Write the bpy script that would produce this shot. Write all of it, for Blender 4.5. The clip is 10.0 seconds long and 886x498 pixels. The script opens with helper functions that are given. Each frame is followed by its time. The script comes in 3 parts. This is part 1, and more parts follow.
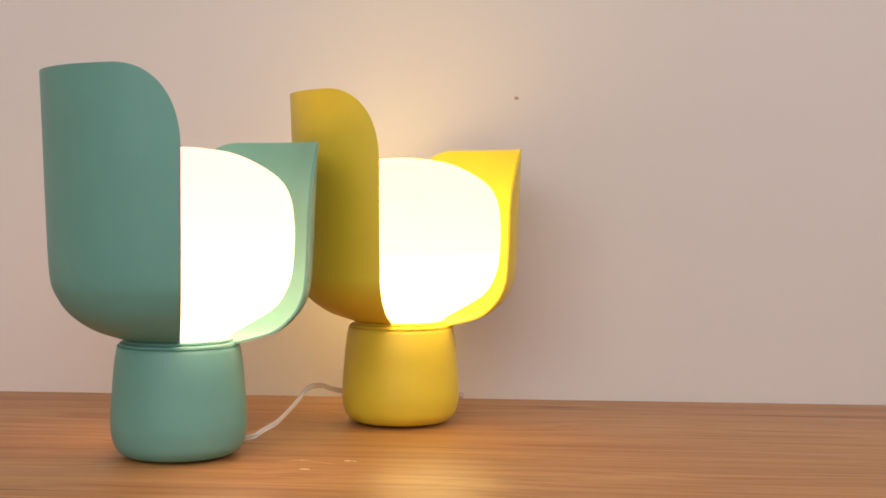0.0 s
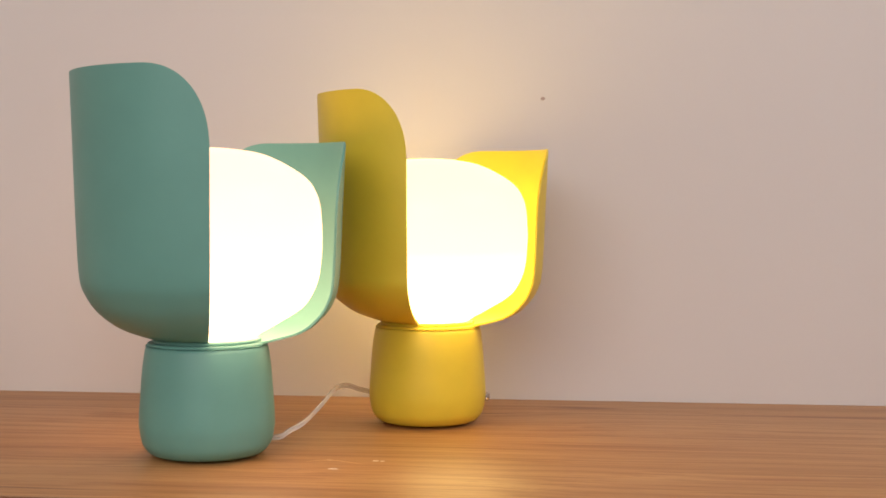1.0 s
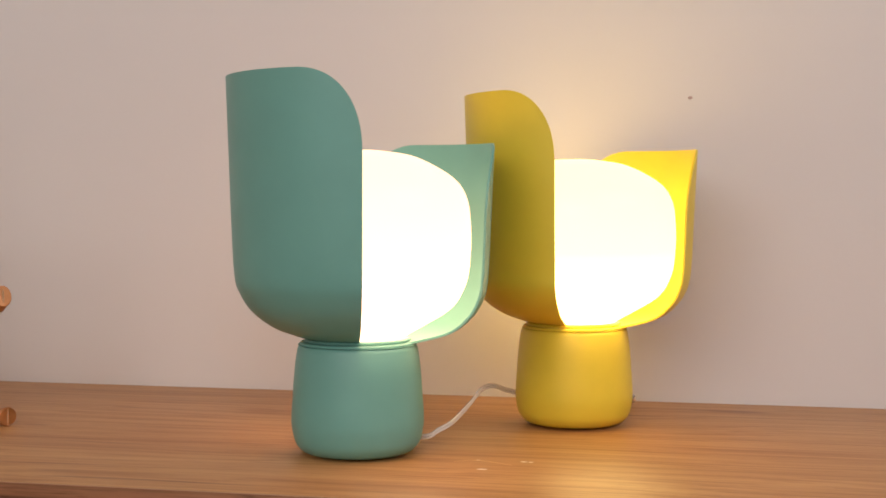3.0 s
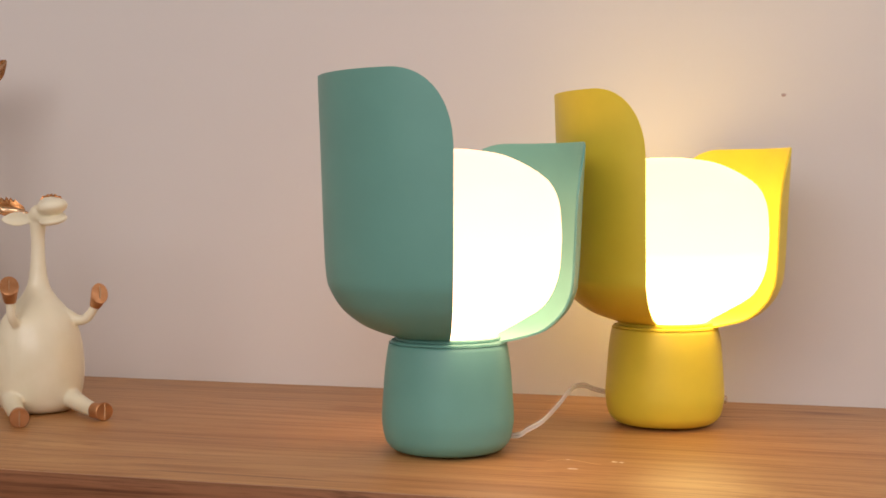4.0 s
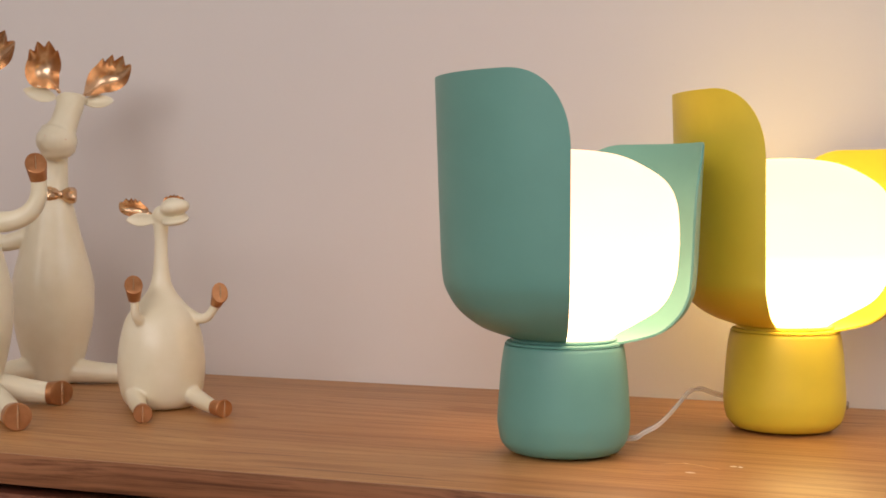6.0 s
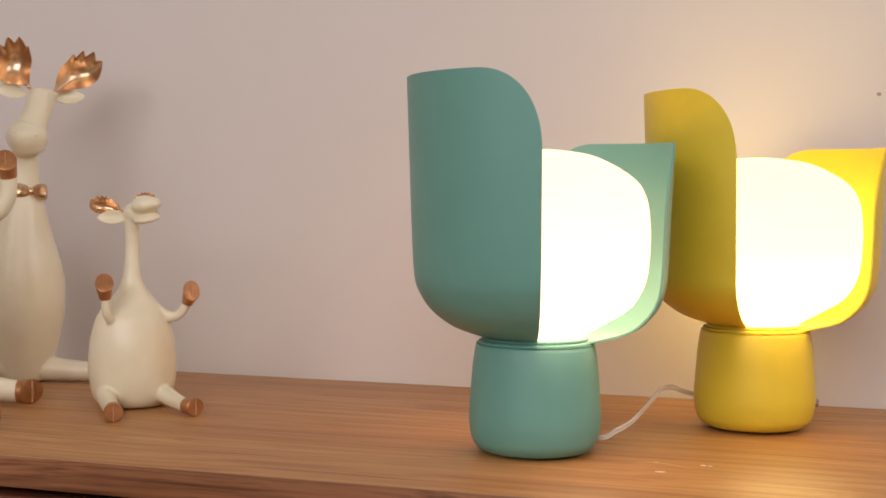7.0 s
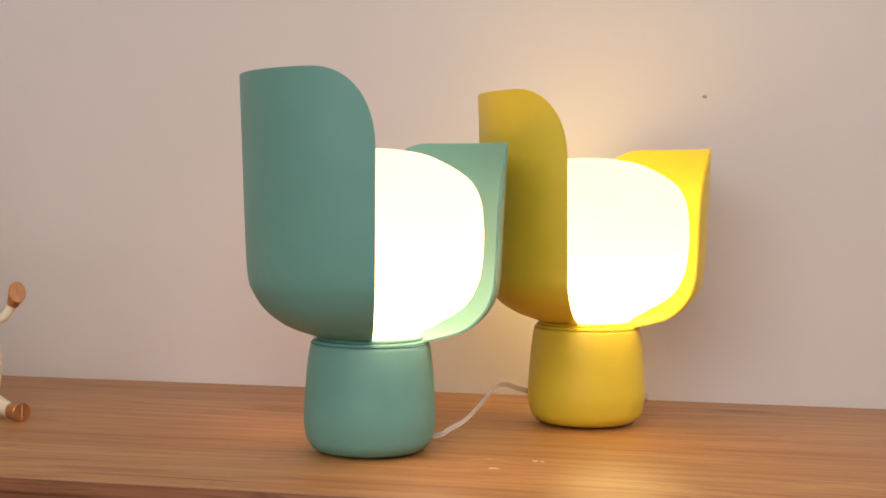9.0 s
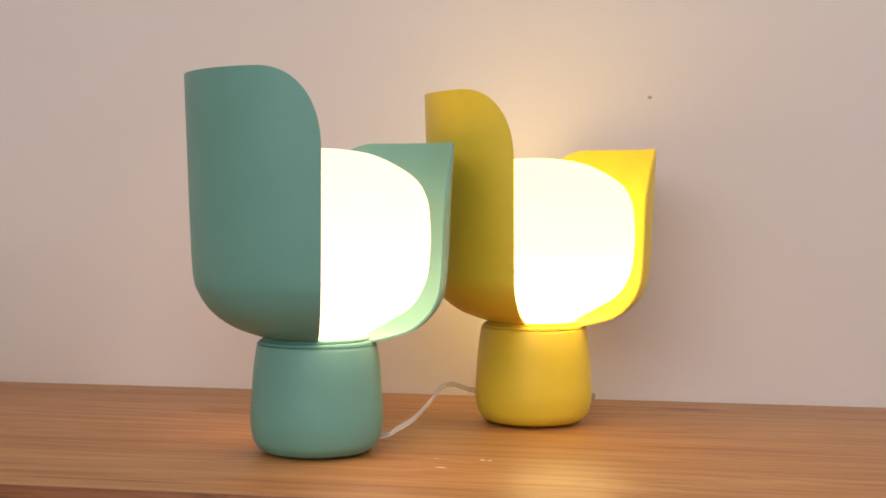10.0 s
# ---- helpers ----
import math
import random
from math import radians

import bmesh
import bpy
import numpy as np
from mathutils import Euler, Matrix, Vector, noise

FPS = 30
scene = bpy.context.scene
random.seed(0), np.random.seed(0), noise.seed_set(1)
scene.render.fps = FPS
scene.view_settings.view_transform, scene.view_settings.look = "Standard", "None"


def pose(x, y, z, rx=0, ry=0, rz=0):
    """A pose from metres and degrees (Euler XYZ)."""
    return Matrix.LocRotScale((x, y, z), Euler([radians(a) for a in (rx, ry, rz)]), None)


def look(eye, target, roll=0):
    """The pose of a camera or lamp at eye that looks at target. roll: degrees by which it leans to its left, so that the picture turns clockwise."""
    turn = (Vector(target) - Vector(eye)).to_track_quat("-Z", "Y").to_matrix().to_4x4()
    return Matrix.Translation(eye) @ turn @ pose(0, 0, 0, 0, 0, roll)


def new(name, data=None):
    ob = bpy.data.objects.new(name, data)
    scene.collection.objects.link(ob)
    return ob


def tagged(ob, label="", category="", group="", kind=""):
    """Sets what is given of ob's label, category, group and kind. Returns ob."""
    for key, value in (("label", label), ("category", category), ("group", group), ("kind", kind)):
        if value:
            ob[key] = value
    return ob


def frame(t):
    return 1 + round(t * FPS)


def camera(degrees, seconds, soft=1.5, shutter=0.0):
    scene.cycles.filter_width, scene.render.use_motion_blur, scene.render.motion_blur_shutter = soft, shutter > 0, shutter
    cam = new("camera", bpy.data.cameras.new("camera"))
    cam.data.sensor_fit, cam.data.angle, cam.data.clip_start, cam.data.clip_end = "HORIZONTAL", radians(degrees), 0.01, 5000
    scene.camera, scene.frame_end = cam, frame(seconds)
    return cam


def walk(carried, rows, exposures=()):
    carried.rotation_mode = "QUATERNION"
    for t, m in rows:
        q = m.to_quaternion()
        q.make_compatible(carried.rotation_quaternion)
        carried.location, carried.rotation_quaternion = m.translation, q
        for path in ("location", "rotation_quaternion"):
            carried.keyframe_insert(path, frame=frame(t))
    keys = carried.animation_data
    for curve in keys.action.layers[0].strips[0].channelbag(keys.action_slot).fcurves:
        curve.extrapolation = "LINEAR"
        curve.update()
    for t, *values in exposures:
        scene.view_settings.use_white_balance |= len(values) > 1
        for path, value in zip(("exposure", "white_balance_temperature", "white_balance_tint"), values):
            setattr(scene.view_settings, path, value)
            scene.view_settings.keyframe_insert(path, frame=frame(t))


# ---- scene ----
cam = camera(37.0, 10.0, soft=1.75)
# seconds, place, then degrees: yaw, pitch, roll
PATH = [
    (0, 0.23353, -0.78346, 0.15831, 5.258, -1.919, 0.135),
    (0.5, 0.2323, -0.78397, 0.15638, 5.524, -1.791, 0.031),
    (1, 0.23024, -0.7838, 0.15748, 6.222, -1.857, 0.105),
    (1.5, 0.2282, -0.78558, 0.15585, 7.248, -1.747, 0.016),
    (2, 0.22802, -0.78544, 0.1569, 8.677, -1.804, 0.105),
    (2.5, 0.22479, -0.78653, 0.15739, 10.208, -1.827, 0.049),
    (3, 0.21991, -0.78666, 0.15951, 11.926, -1.949, 0.065),
    (4.5, 0.21562, -0.78889, 0.15878, 17.188, -1.897, 0.044),
    (5, 0.21441, -0.789, 0.15729, 18.536, -1.797, 0.083),
    (5.5, 0.21318, -0.79045, 0.15714, 19.677, -1.777, 0.047),
    (5.7, 0.2131, -0.7905, 0.1572, 20.07, -1.78, 0.05),
    (6.15, 0.2135, -0.7904, 0.1584, 20.38, -1.9, 0.11),
    (6.8, 0.2148, -0.79, 0.1610, 19.857, -2.1, 0.215),
    (7, 0.21517, -0.78981, 0.16159, 19.266, -2.138, 0.233),
    (7.5, 0.21629, -0.78851, 0.16199, 17.499, -2.179, 0.273),
    (8, 0.21734, -0.78812, 0.1643, 15.942, -2.32, 0.335),
    (8.5, 0.21802, -0.78809, 0.16363, 14.046, -2.276, 0.307),
    (9, 0.22096, -0.78703, 0.16196, 12.54, -2.167, 0.328),
    (9.5, 0.22219, -0.78577, 0.16007, 11.1, -2.04, 0.305),
    (10, 0.22342, -0.78702, 0.15964, 10.395, -2.009, 0.175),
]
walk(cam, [(t, pose(x, y, z, 0, 0, yaw) @ pose(0, 0, 0, 90 + pitch, 0, 0) @ pose(0, 0, 0, 0, 0, roll)) for t, x, y, z, yaw, pitch, roll in PATH])

# ---- world, sun, lights ----
world = bpy.data.worlds.new("sky")
scene.world = world
world.use_nodes = True
wn = world.node_tree.nodes
sky = wn.new("ShaderNodeTexSky")
sky.sky_type, sky.sun_disc = "NISHITA", False
sky.sun_elevation, sky.sun_rotation = radians(35), radians(250)
wn["Background"].inputs["Strength"].default_value = 0.10
world.node_tree.links.new(sky.outputs[0], wn["Background"].inputs["Color"])


def area_lamp(name, m, width, height, watts, colour):
    data = bpy.data.lights.new(name, "AREA")
    data.shape, data.size, data.size_y, data.energy, data.color = "RECTANGLE", width, height, watts, colour
    ob = new(name, data)
    ob.matrix_world = m
    return tagged(ob, kind="structure")


SOUTH_WATTS, EAST_WATTS = 36.5, 8.3
area_lamp("window_light_south", look((-0.1, -2.68, 1.2), (0.0, 0, 0.25)), 2.6, 1.1, SOUTH_WATTS, (1.0, 0.905, 0.85))
area_lamp("window_light_east", look((1.48, -0.40, 1.15), (0.38, 0.02, 0.0)), 1.1, 1.0, EAST_WATTS, (1.0, 0.925, 0.90))


# ---- materials ----
def material(name, rough=0.5, metal=0.0, spec=0.5):
    m = bpy.data.materials.new(name)
    m.use_nodes = True
    n, l = m.node_tree.nodes, m.node_tree.links
    b = n["Principled BSDF"]
    b.inputs["Roughness"].default_value, b.inputs["Metallic"].default_value = rough, metal
    b.inputs["Specular IOR Level"].default_value = spec
    return m, n, l, b


def coords(n, l, scale=(1, 1, 1), move=(0, 0, 0)):
    tc, mp = n.new("ShaderNodeTexCoord"), n.new("ShaderNodeMapping")
    mp.inputs["Scale"].default_value, mp.inputs["Location"].default_value = scale, move
    l.new(tc.outputs["Object"], mp.inputs["Vector"])
    return mp.outputs["Vector"]


def noise_at(n, l, vec, scale, detail=4.0, rough=0.55, warp=0.0):
    t = n.new("ShaderNodeTexNoise")
    t.inputs["Scale"].default_value, t.inputs["Detail"].default_value = scale, detail
    t.inputs["Roughness"].default_value, t.inputs["Distortion"].default_value = rough, warp
    l.new(vec, t.inputs["Vector"])
    return t.outputs["Fac"]


def ramp(n, l, fac, stops):
    r = n.new("ShaderNodeValToRGB")
    e = r.color_ramp.elements
    while len(e) < len(stops):
        e.new(0.5)
    for item, (pos, col) in zip(e, stops):
        item.position, item.color = pos, (*col, 1)
    l.new(fac, r.inputs["Fac"])
    return r.outputs["Color"]


def mixed(n, l, kind, fac, a, b):
    m = n.new("ShaderNodeMix")
    m.data_type, m.blend_type = "RGBA", kind
    if isinstance(fac, float):
        m.inputs["Factor"].default_value = fac
    else:
        l.new(fac, m.inputs["Factor"])
    for sock, v in ((m.inputs["A"], a), (m.inputs["B"], b)):
        if isinstance(v, tuple):
            sock.default_value = (*v, 1)
        else:
            l.new(v, sock)
    return m.outputs["Result"]


def bumped(n, l, b, height, strength, distance):
    k = n.new("ShaderNodeBump")
    k.inputs["Strength"].default_value, k.inputs["Distance"].default_value = strength, distance
    l.new(height, k.inputs["Height"])
    l.new(k.outputs["Normal"], b.inputs["Normal"])


def wall_paint(name, light, dark):
    m, n, l, b = material(name, 0.75, spec=0.25)
    v = coords(n, l)
    blot = ramp(n, l, noise_at(n, l, v, 3.0, 3.0), [(0.3, dark), (0.7, light)])
    l.new(blot, b.inputs["Base Color"])
    bumped(n, l, b, noise_at(n, l, v, 240.0, 5.0, 0.6), 0.12, 0.0006)
    return m


FLECKS = ((0.228, 0.249, 0.034, 0.0085, (0.60, 0.46, 0.38)), (0.42, 0.229, 0.13, 0.0075, (0.72, 0.58, 0.48)),
          (0.34, -0.007, 0.055, 0.0045, (0.72, 0.55, 0.45)), (-0.19, -0.040, 0.07, 0.0035, (0.60, 0.47, 0.39)), (-0.33, -0.050, 0.05, 0.0050, (0.76, 0.60, 0.50)))


def wood(name, light, mid, dark, seed=0.0, gloss=0.38, lines=0.55, knot=False, short=1.0, rings_seen=0.26):
    """Straight-grained veneer along x: broad bands, fine streaks, pores and a few long dark lines."""
    m, n, l, b = material(name, gloss, spec=0.40)
    sway = noise_at(n, l, coords(n, l, (2.6, 9.0, 9.0), (seed + 2, seed, 0)), 1.0, 2.0)
    bend = n.new("ShaderNodeVectorMath")
    bend.operation = "MULTIPLY_ADD"
    tc = n.new("ShaderNodeTexCoord")
    comb = n.new("ShaderNodeCombineXYZ")
    l.new(sway, comb.inputs["Y"])
    l.new(sway, comb.inputs["Z"])
    l.new(comb.outputs[0], bend.inputs[0])
    bend.inputs[1].default_value = (0.0, 0.035, 0.035)
    l.new(tc.outputs["Object"], bend.inputs[2])

    def stretched(scale, move):
        mp = n.new("ShaderNodeMapping")
        mp.inputs["Scale"].default_value, mp.inputs["Location"].default_value = scale, (seed + move, seed, move)
        l.new(bend.outputs[0], mp.inputs["Vector"])
        return mp.outputs["Vector"]

    broad = noise_at(n, l, stretched((1.1, 26.0, 26.0), 0.0), 1.0, 3.0, 0.5, 0.4)
    fine = noise_at(n, l, stretched((3.2 * short, 230.0 * short, 230.0 * short), 3.0), 1.0, 5.0, 0.62, 0.2)
    pore = noise_at(n, l, stretched((22.0 * short, 760.0, 760.0), 7.0), 1.0, 2.0, 0.6)
    rare = noise_at(n, l, stretched((3.0, 105.0, 105.0), 13.0), 1.0, 2.0, 0.5)
    figure = noise_at(n, l, coords(n, l, (2.6, 9.0, 9.0), (seed + 1, 0, 0)), 1.0, 3.0)
    # growth rings cut lengthwise: arched bands
    arch = n.new("ShaderNodeTexWave")
    arch.wave_type, arch.bands_direction, arch.wave_profile = "BANDS", "Y", "SAW"
    arch.inputs["Scale"].default_value, arch.inputs["Distortion"].default_value = 9.0, 7.0
    arch.inputs["Detail"].default_value, arch.inputs["Detail Scale"].default_value = 2.0, 0.6
    l.new(stretched((0.55, 1.0, 1.0), 1.7), arch.inputs["Vector"])
    base = ramp(n, l, broad, [(0.28, mid), (0.50, light), (0.70, mid)])
    col = mixed(n, l, "MULTIPLY", 0.72, base, ramp(n, l, fine, [(0.34, dark), (0.54, (1, 1, 1))]))
    col = mixed(n, l, "MULTIPLY", rings_seen, col, ramp(n, l, arch.outputs["Fac"], [(0.0, (1, 1, 1)), (0.72, (0.93, 0.89, 0.86)), (0.93, (0.68, 0.57, 0.50)), (1.0, (1, 1, 1))]))
    col = mixed(n, l, "MULTIPLY", 0.55, col, ramp(n, l, pore, [(0.30, (0.60, 0.50, 0.43)), (0.42, (1, 1, 1))]))
    col = mixed(n, l, "MULTIPLY", lines, col, ramp(n, l, rare, [(0.26, (0.45, 0.33, 0.25)), (0.34, (1, 1, 1))]))
    col = mixed(n, l, "MULTIPLY", 1.0, col, ramp(n, l, figure, [(0.3, (0.86, 0.80, 0.77)), (0.7, (1.0, 1.0, 1.0))]))
    if knot:
        # long darker heartwood flecks, with soft ragged ends
        for x, y, length, width, tone in FLECKS:
            far = n.new("ShaderNodeVectorMath")
            far.operation = "LENGTH"
            mp = n.new("ShaderNodeMapping")
            mp.inputs["Scale"].default_value = (1 / length, 1 / width, 0.0)
            mp.inputs["Location"].default_value = (-x / length, -(y + 0.0175) / width, 0.0)
            l.new(bend.outputs[0], mp.inputs["Vector"])
            l.new(mp.outputs["Vector"], far.inputs[0])
            col = mixed(n, l, "MULTIPLY", 1.0, col, ramp(n, l, far.outputs["Value"], [(0.25, tone), (1.0, (1, 1, 1))]))
    l.new(col, b.inputs["Base Color"])
    rough = n.new("ShaderNodeMapRange")
    l.new(fine, rough.inputs["Value"])
    rough.inputs["To Min"].default_value, rough.inputs["To Max"].default_value = gloss + 0.10, gloss - 0.06
    l.new(rough.outputs[0], b.inputs["Roughness"])
    bumped(n, l, b, fine, 0.16, 0.0006)
    return m


def paint(name, colour, rough):
    m, n, l, b = material(name, rough, spec=0.4)
    v = coords(n, l)
    lo = tuple(c * 0.93 for c in colour)
    l.new(ramp(n, l, noise_at(n, l, v, 22.0, 4.0), [(0.35, lo), (0.65, colour)]), b.inputs["Base Color"])
    bumped(n, l, b, noise_at(n, l, v, 1500.0, 2.0), 0.10, 0.0002)
    return m


def opal(name, low, high, colour_low, colour_high, z0, z1):
    """Lit opal glass: brightest beside the bulb in its foot, creamier towards its crown."""
    m, n, l, b = material(name, 0.35, spec=0.15)
    b.inputs["Base Color"].default_value = (0.03, 0.03, 0.03, 1)
    tc, sep, mr = n.new("ShaderNodeTexCoord"), n.new("ShaderNodeSeparateXYZ"), n.new("ShaderNodeMapRange")
    l.new(tc.outputs["Object"], sep.inputs[0])
    l.new(sep.outputs["Z"], mr.inputs["Value"])
    mr.inputs["From Min"].default_value, mr.inputs["From Max"].default_value = z0, z1
    mr.inputs["To Min"].default_value, mr.inputs["To Max"].default_value = 0.0, 1.0
    glow = ramp(n, l, mr.outputs[0], [(0.0, colour_low), (1.0, colour_high)])
    power = n.new("ShaderNodeFloatCurve")
    curve = power.mapping.curves[0]
    curve.points[0].location, curve.points[1].location = (0.0, 1.0), (1.0, high / low)
    curve.points.new(0.45, (high + 0.11 * (low - high)) / low)
    for point in curve.points:
        point.handle_type = "VECTOR"
    power.mapping.update()
    l.new(mr.outputs[0], power.inputs["Value"])
    gain = n.new("ShaderNodeMath")
    gain.operation = "MULTIPLY"
    gain.inputs[1].default_value = low
    l.new(power.outputs[0], gain.inputs[0])
    l.new(glow, b.inputs["Emission Color"])
    l.new(gain.outputs[0], b.inputs["Emission Strength"])
    return m


WALL = wall_paint("wall_paint", (0.71, 0.672, 0.652), (0.69, 0.650, 0.632))
CEILING = wall_paint("ceiling_paint", (0.80, 0.78, 0.76), (0.77, 0.75, 0.73))
FLOOR = wood("floor_wood", (0.42, 0.30, 0.20), (0.36, 0.24, 0.15), (0.6, 0.5, 0.45), 11.0)
TOPWOOD = wood("ash_veneer", (0.565, 0.297, 0.112), (0.490, 0.245, 0.085), (0.62, 0.49, 0.40), 0.0, 0.41, 0.7, True)
EDGEWOOD = wood("edge_band_wood", (0.40, 0.182, 0.084), (0.30, 0.128, 0.056), (0.26, 0.17, 0.125), 5.0, 0.45, 0.85, False, 1.6, 0.4)
DOORWOOD = wood("front_wood", (0.26, 0.10, 0.06), (0.19, 0.07, 0.04), (0.55, 0.42, 0.36), 8.0, 0.45)
DARK = material("dark_board", 0.7)[0]
DARK.node_tree.nodes["Principled BSDF"].inputs["Base Color"].default_value = (0.03, 0.02, 0.018, 1)
GREEN = paint("mint_paint", (0.160, 0.385, 0.330), 0.40)
YELLOW = paint("yellow_paint", (0.79, 0.600, 0.048), 0.42)
OPAL_G = opal("opal_glass_warm", 7.5, 2.1, (1.0, 0.61, 0.36), (1.0, 0.60, 0.39), 0.072, 0.195)
OPAL_Y = opal("opal_glass_lit", 8.0, 3.2, (1.0, 0.67, 0.25), (1.0, 0.69, 0.235), 0.072, 0.195)
CREAM, _n, _l, _b = material("cream_resin", 0.28, spec=0.5)
_v = coords(_n, _l)
_l.new(ramp(_n, _l, noise_at(_n, _l, _v, 30.0, 4.0), [(0.35, (0.80, 0.73, 0.535)), (0.65, (0.85, 0.79, 0.61))]), _b.inputs["Base Color"])
bumped(_n, _l, _b, noise_at(_n, _l, _v, 400.0, 3.0), 0.08, 0.0004)
COPPER, _n, _l, _b = material("copper_paint", 0.27, 1.0)
_v = coords(_n, _l)
_l.new(ramp(_n, _l, noise_at(_n, _l, _v, 60.0, 4.0), [(0.35, (0.66, 0.425, 0.25)), (0.65, (0.82, 0.59, 0.39))]), _b.inputs["Base Color"])
bumped(_n, _l, _b, noise_at(_n, _l, _v, 500.0, 3.0), 0.10, 0.0004)
HOOF, _n, _l, _b = material("brown_copper_paint", 0.36, 0.65)
_v = coords(_n, _l)
_l.new(ramp(_n, _l, noise_at(_n, _l, _v, 80.0, 4.0), [(0.35, (0.42, 0.185, 0.075)), (0.65, (0.54, 0.26, 0.115))]), _b.inputs["Base Color"])
CLEAR, _n, _l, _b = material("clear_cable_pvc", 0.22)
_b.inputs["Base Color"].default_value = (0.95, 0.90, 0.85, 1)
_b.inputs["Transmission Weight"].default_value = 0.6
_b.inputs["IOR"].default_value = 1.35
SPOT = material("dark_spot", 0.8)[0]
SPOT.node_tree.nodes["Principled BSDF"].inputs["Base Color"].default_value = (0.43, 0.32, 0.30, 1)
CHIP = material("pale_chip", 0.6)[0]
CHIP.node_tree.nodes["Principled BSDF"].inputs["Base Color"].default_value = (0.85, 0.74, 0.60, 1)

WORN = material("worn_veneer", 0.5)[0]
WORN.node_tree.nodes["Principled BSDF"].inputs["Base Color"].default_value = (0.70, 0.44, 0.22, 1)
# front arris: some wear, plus the edge's highlight put into the pale colour
ARRIS = material("worn_edge_highlight", 0.5)[0]
ARRIS.node_tree.nodes["Principled BSDF"].inputs["Base Color"].default_value = (0.46, 0.26, 0.135, 1)


# ---- mesh tools ----
def part(name, bm, mats, parent=None, label="", smooth=True):
    """Links a bmesh as one mesh object, under a thing where one is given."""
    mesh = bpy.data.meshes.new(name)
    bmesh.ops.recalc_face_normals(bm, faces=bm.faces)
    bm.to_mesh(mesh)
    bm.free()
    for m in mats if isinstance(mats, (list, tuple)) else [mats]:
        mesh.materials.append(m)
    if smooth:
        mesh.polygons.foreach_set("use_smooth", [True] * len(mesh.polygons))
        mesh.set_sharp_from_angle(angle=radians(38))
    ob = new(name, mesh)
    if parent is not None:
        ob.parent = parent
    return tagged(ob, label)


def box(bm, x0, x1, y0, y1, z0, z1, bevel=0.0):
    made = bmesh.ops.create_cube(bm, size=1.0, matrix=Matrix.LocRotScale(
        ((x0 + x1) / 2, (y0 + y1) / 2, (z0 + z1) / 2), None, (x1 - x0, y1 - y0, z1 - z0)))
    if bevel:
        edges = list({e for v in made["verts"] for e in v.link_edges})
        bmesh.ops.bevel(bm, geom=edges, offset=bevel, segments=3, affect="EDGES", profile=0.5)
    return bm


def smooth_line(points, steps):
    """Points on a Catmull-Rom curve through the given ones (any number of columns)."""
    p = np.array([points[0], *points, points[-1]], float)
    out = []
    for i in range(1, len(p) - 2):
        a, b, c, d = p[i - 1 : i + 3]
        for k in range(steps):
            t = k / steps
            out.append(0.5 * (2 * b + (c - a) * t + (2 * a - 5 * b + 4 * c - d) * t**2 + (3 * b - a - 3 * c + d) * t**3))
    return out + [p[-2]]


def rings(bm, loops, cap=True, mat=0):
    """Joins loops of equal length into a tube."""
    rows = [[bm.verts.new(v) for v in loop] for loop in loops]
    n = len(rows[0])
    for a, b in zip(rows, rows[1:]):
        for i in range(n):
            bm.faces.new((a[i], a[(i + 1) % n], b[(i + 1) % n], b[i])).material_index = mat
    if cap:
        for row in (rows[0], rows[-1]):
            bm.faces.new(row).material_index = mat
    return rows


def lathe(bm, profile, steps=72, centre=(0, 0), mat=0):
    """Turns (radius, z) pairs round an upright axis."""
    ang = [2 * math.pi * i / steps for i in range(steps)]
    return rings(bm, [[(centre[0] + r * math.cos(a), centre[1] + r * math.sin(a), z) for a in ang] for r, z in profile], mat=mat)


def tube(bm, points, steps=6, sides=14, mat=0):
    """A tube along (x, y, z, radius) points, with rounded ends."""
    line = smooth_line(points, steps)
    pos = [Vector(p[:3]) for p in line]
    loops, side = [], None
    for i, p in enumerate(line):
        way = (pos[min(i + 1, len(pos) - 1)] - pos[max(i - 1, 0)]).normalized()
        side = way.orthogonal().normalized() if side is None else (side - way * side.dot(way)).normalized()
        up = way.cross(side)
        loops.append([pos[i] + float(p[3]) * (side * math.cos(a) + up * math.sin(a)) for a in (2 * math.pi * k / sides for k in range(sides))])
    return rings(bm, loops, mat=mat)


# ---- room ----
WALL_Y, FLOOR_Z, CEIL_Z = 0.293, -0.78, 1.85
XL, XR, YB = -2.2, 1.4, -2.6


def wall_with_opening(name, along, fixed, a0, a1, hole):
    """A wall 0.12 thick along x or y; hole: (from, to, sill, head)."""
    bm = bmesh.new()
    h0, h1, s, t = hole
    for u0, u1, z0, z1 in ((a0, h0, FLOOR_Z, CEIL_Z), (h1, a1, FLOOR_Z, CEIL_Z), (h0, h1, FLOOR_Z, s), (h0, h1, t, CEIL_Z)):
        if along == "y":
            box(bm, fixed, fixed + 0.12, u0, u1, z0, z1)
        else:
            box(bm, u0, u1, fixed, fixed + 0.12, z0, z1)
    return tagged(part(name, bm, WALL, smooth=False), "plain painted wall with a window opening", "wall", kind="structure")


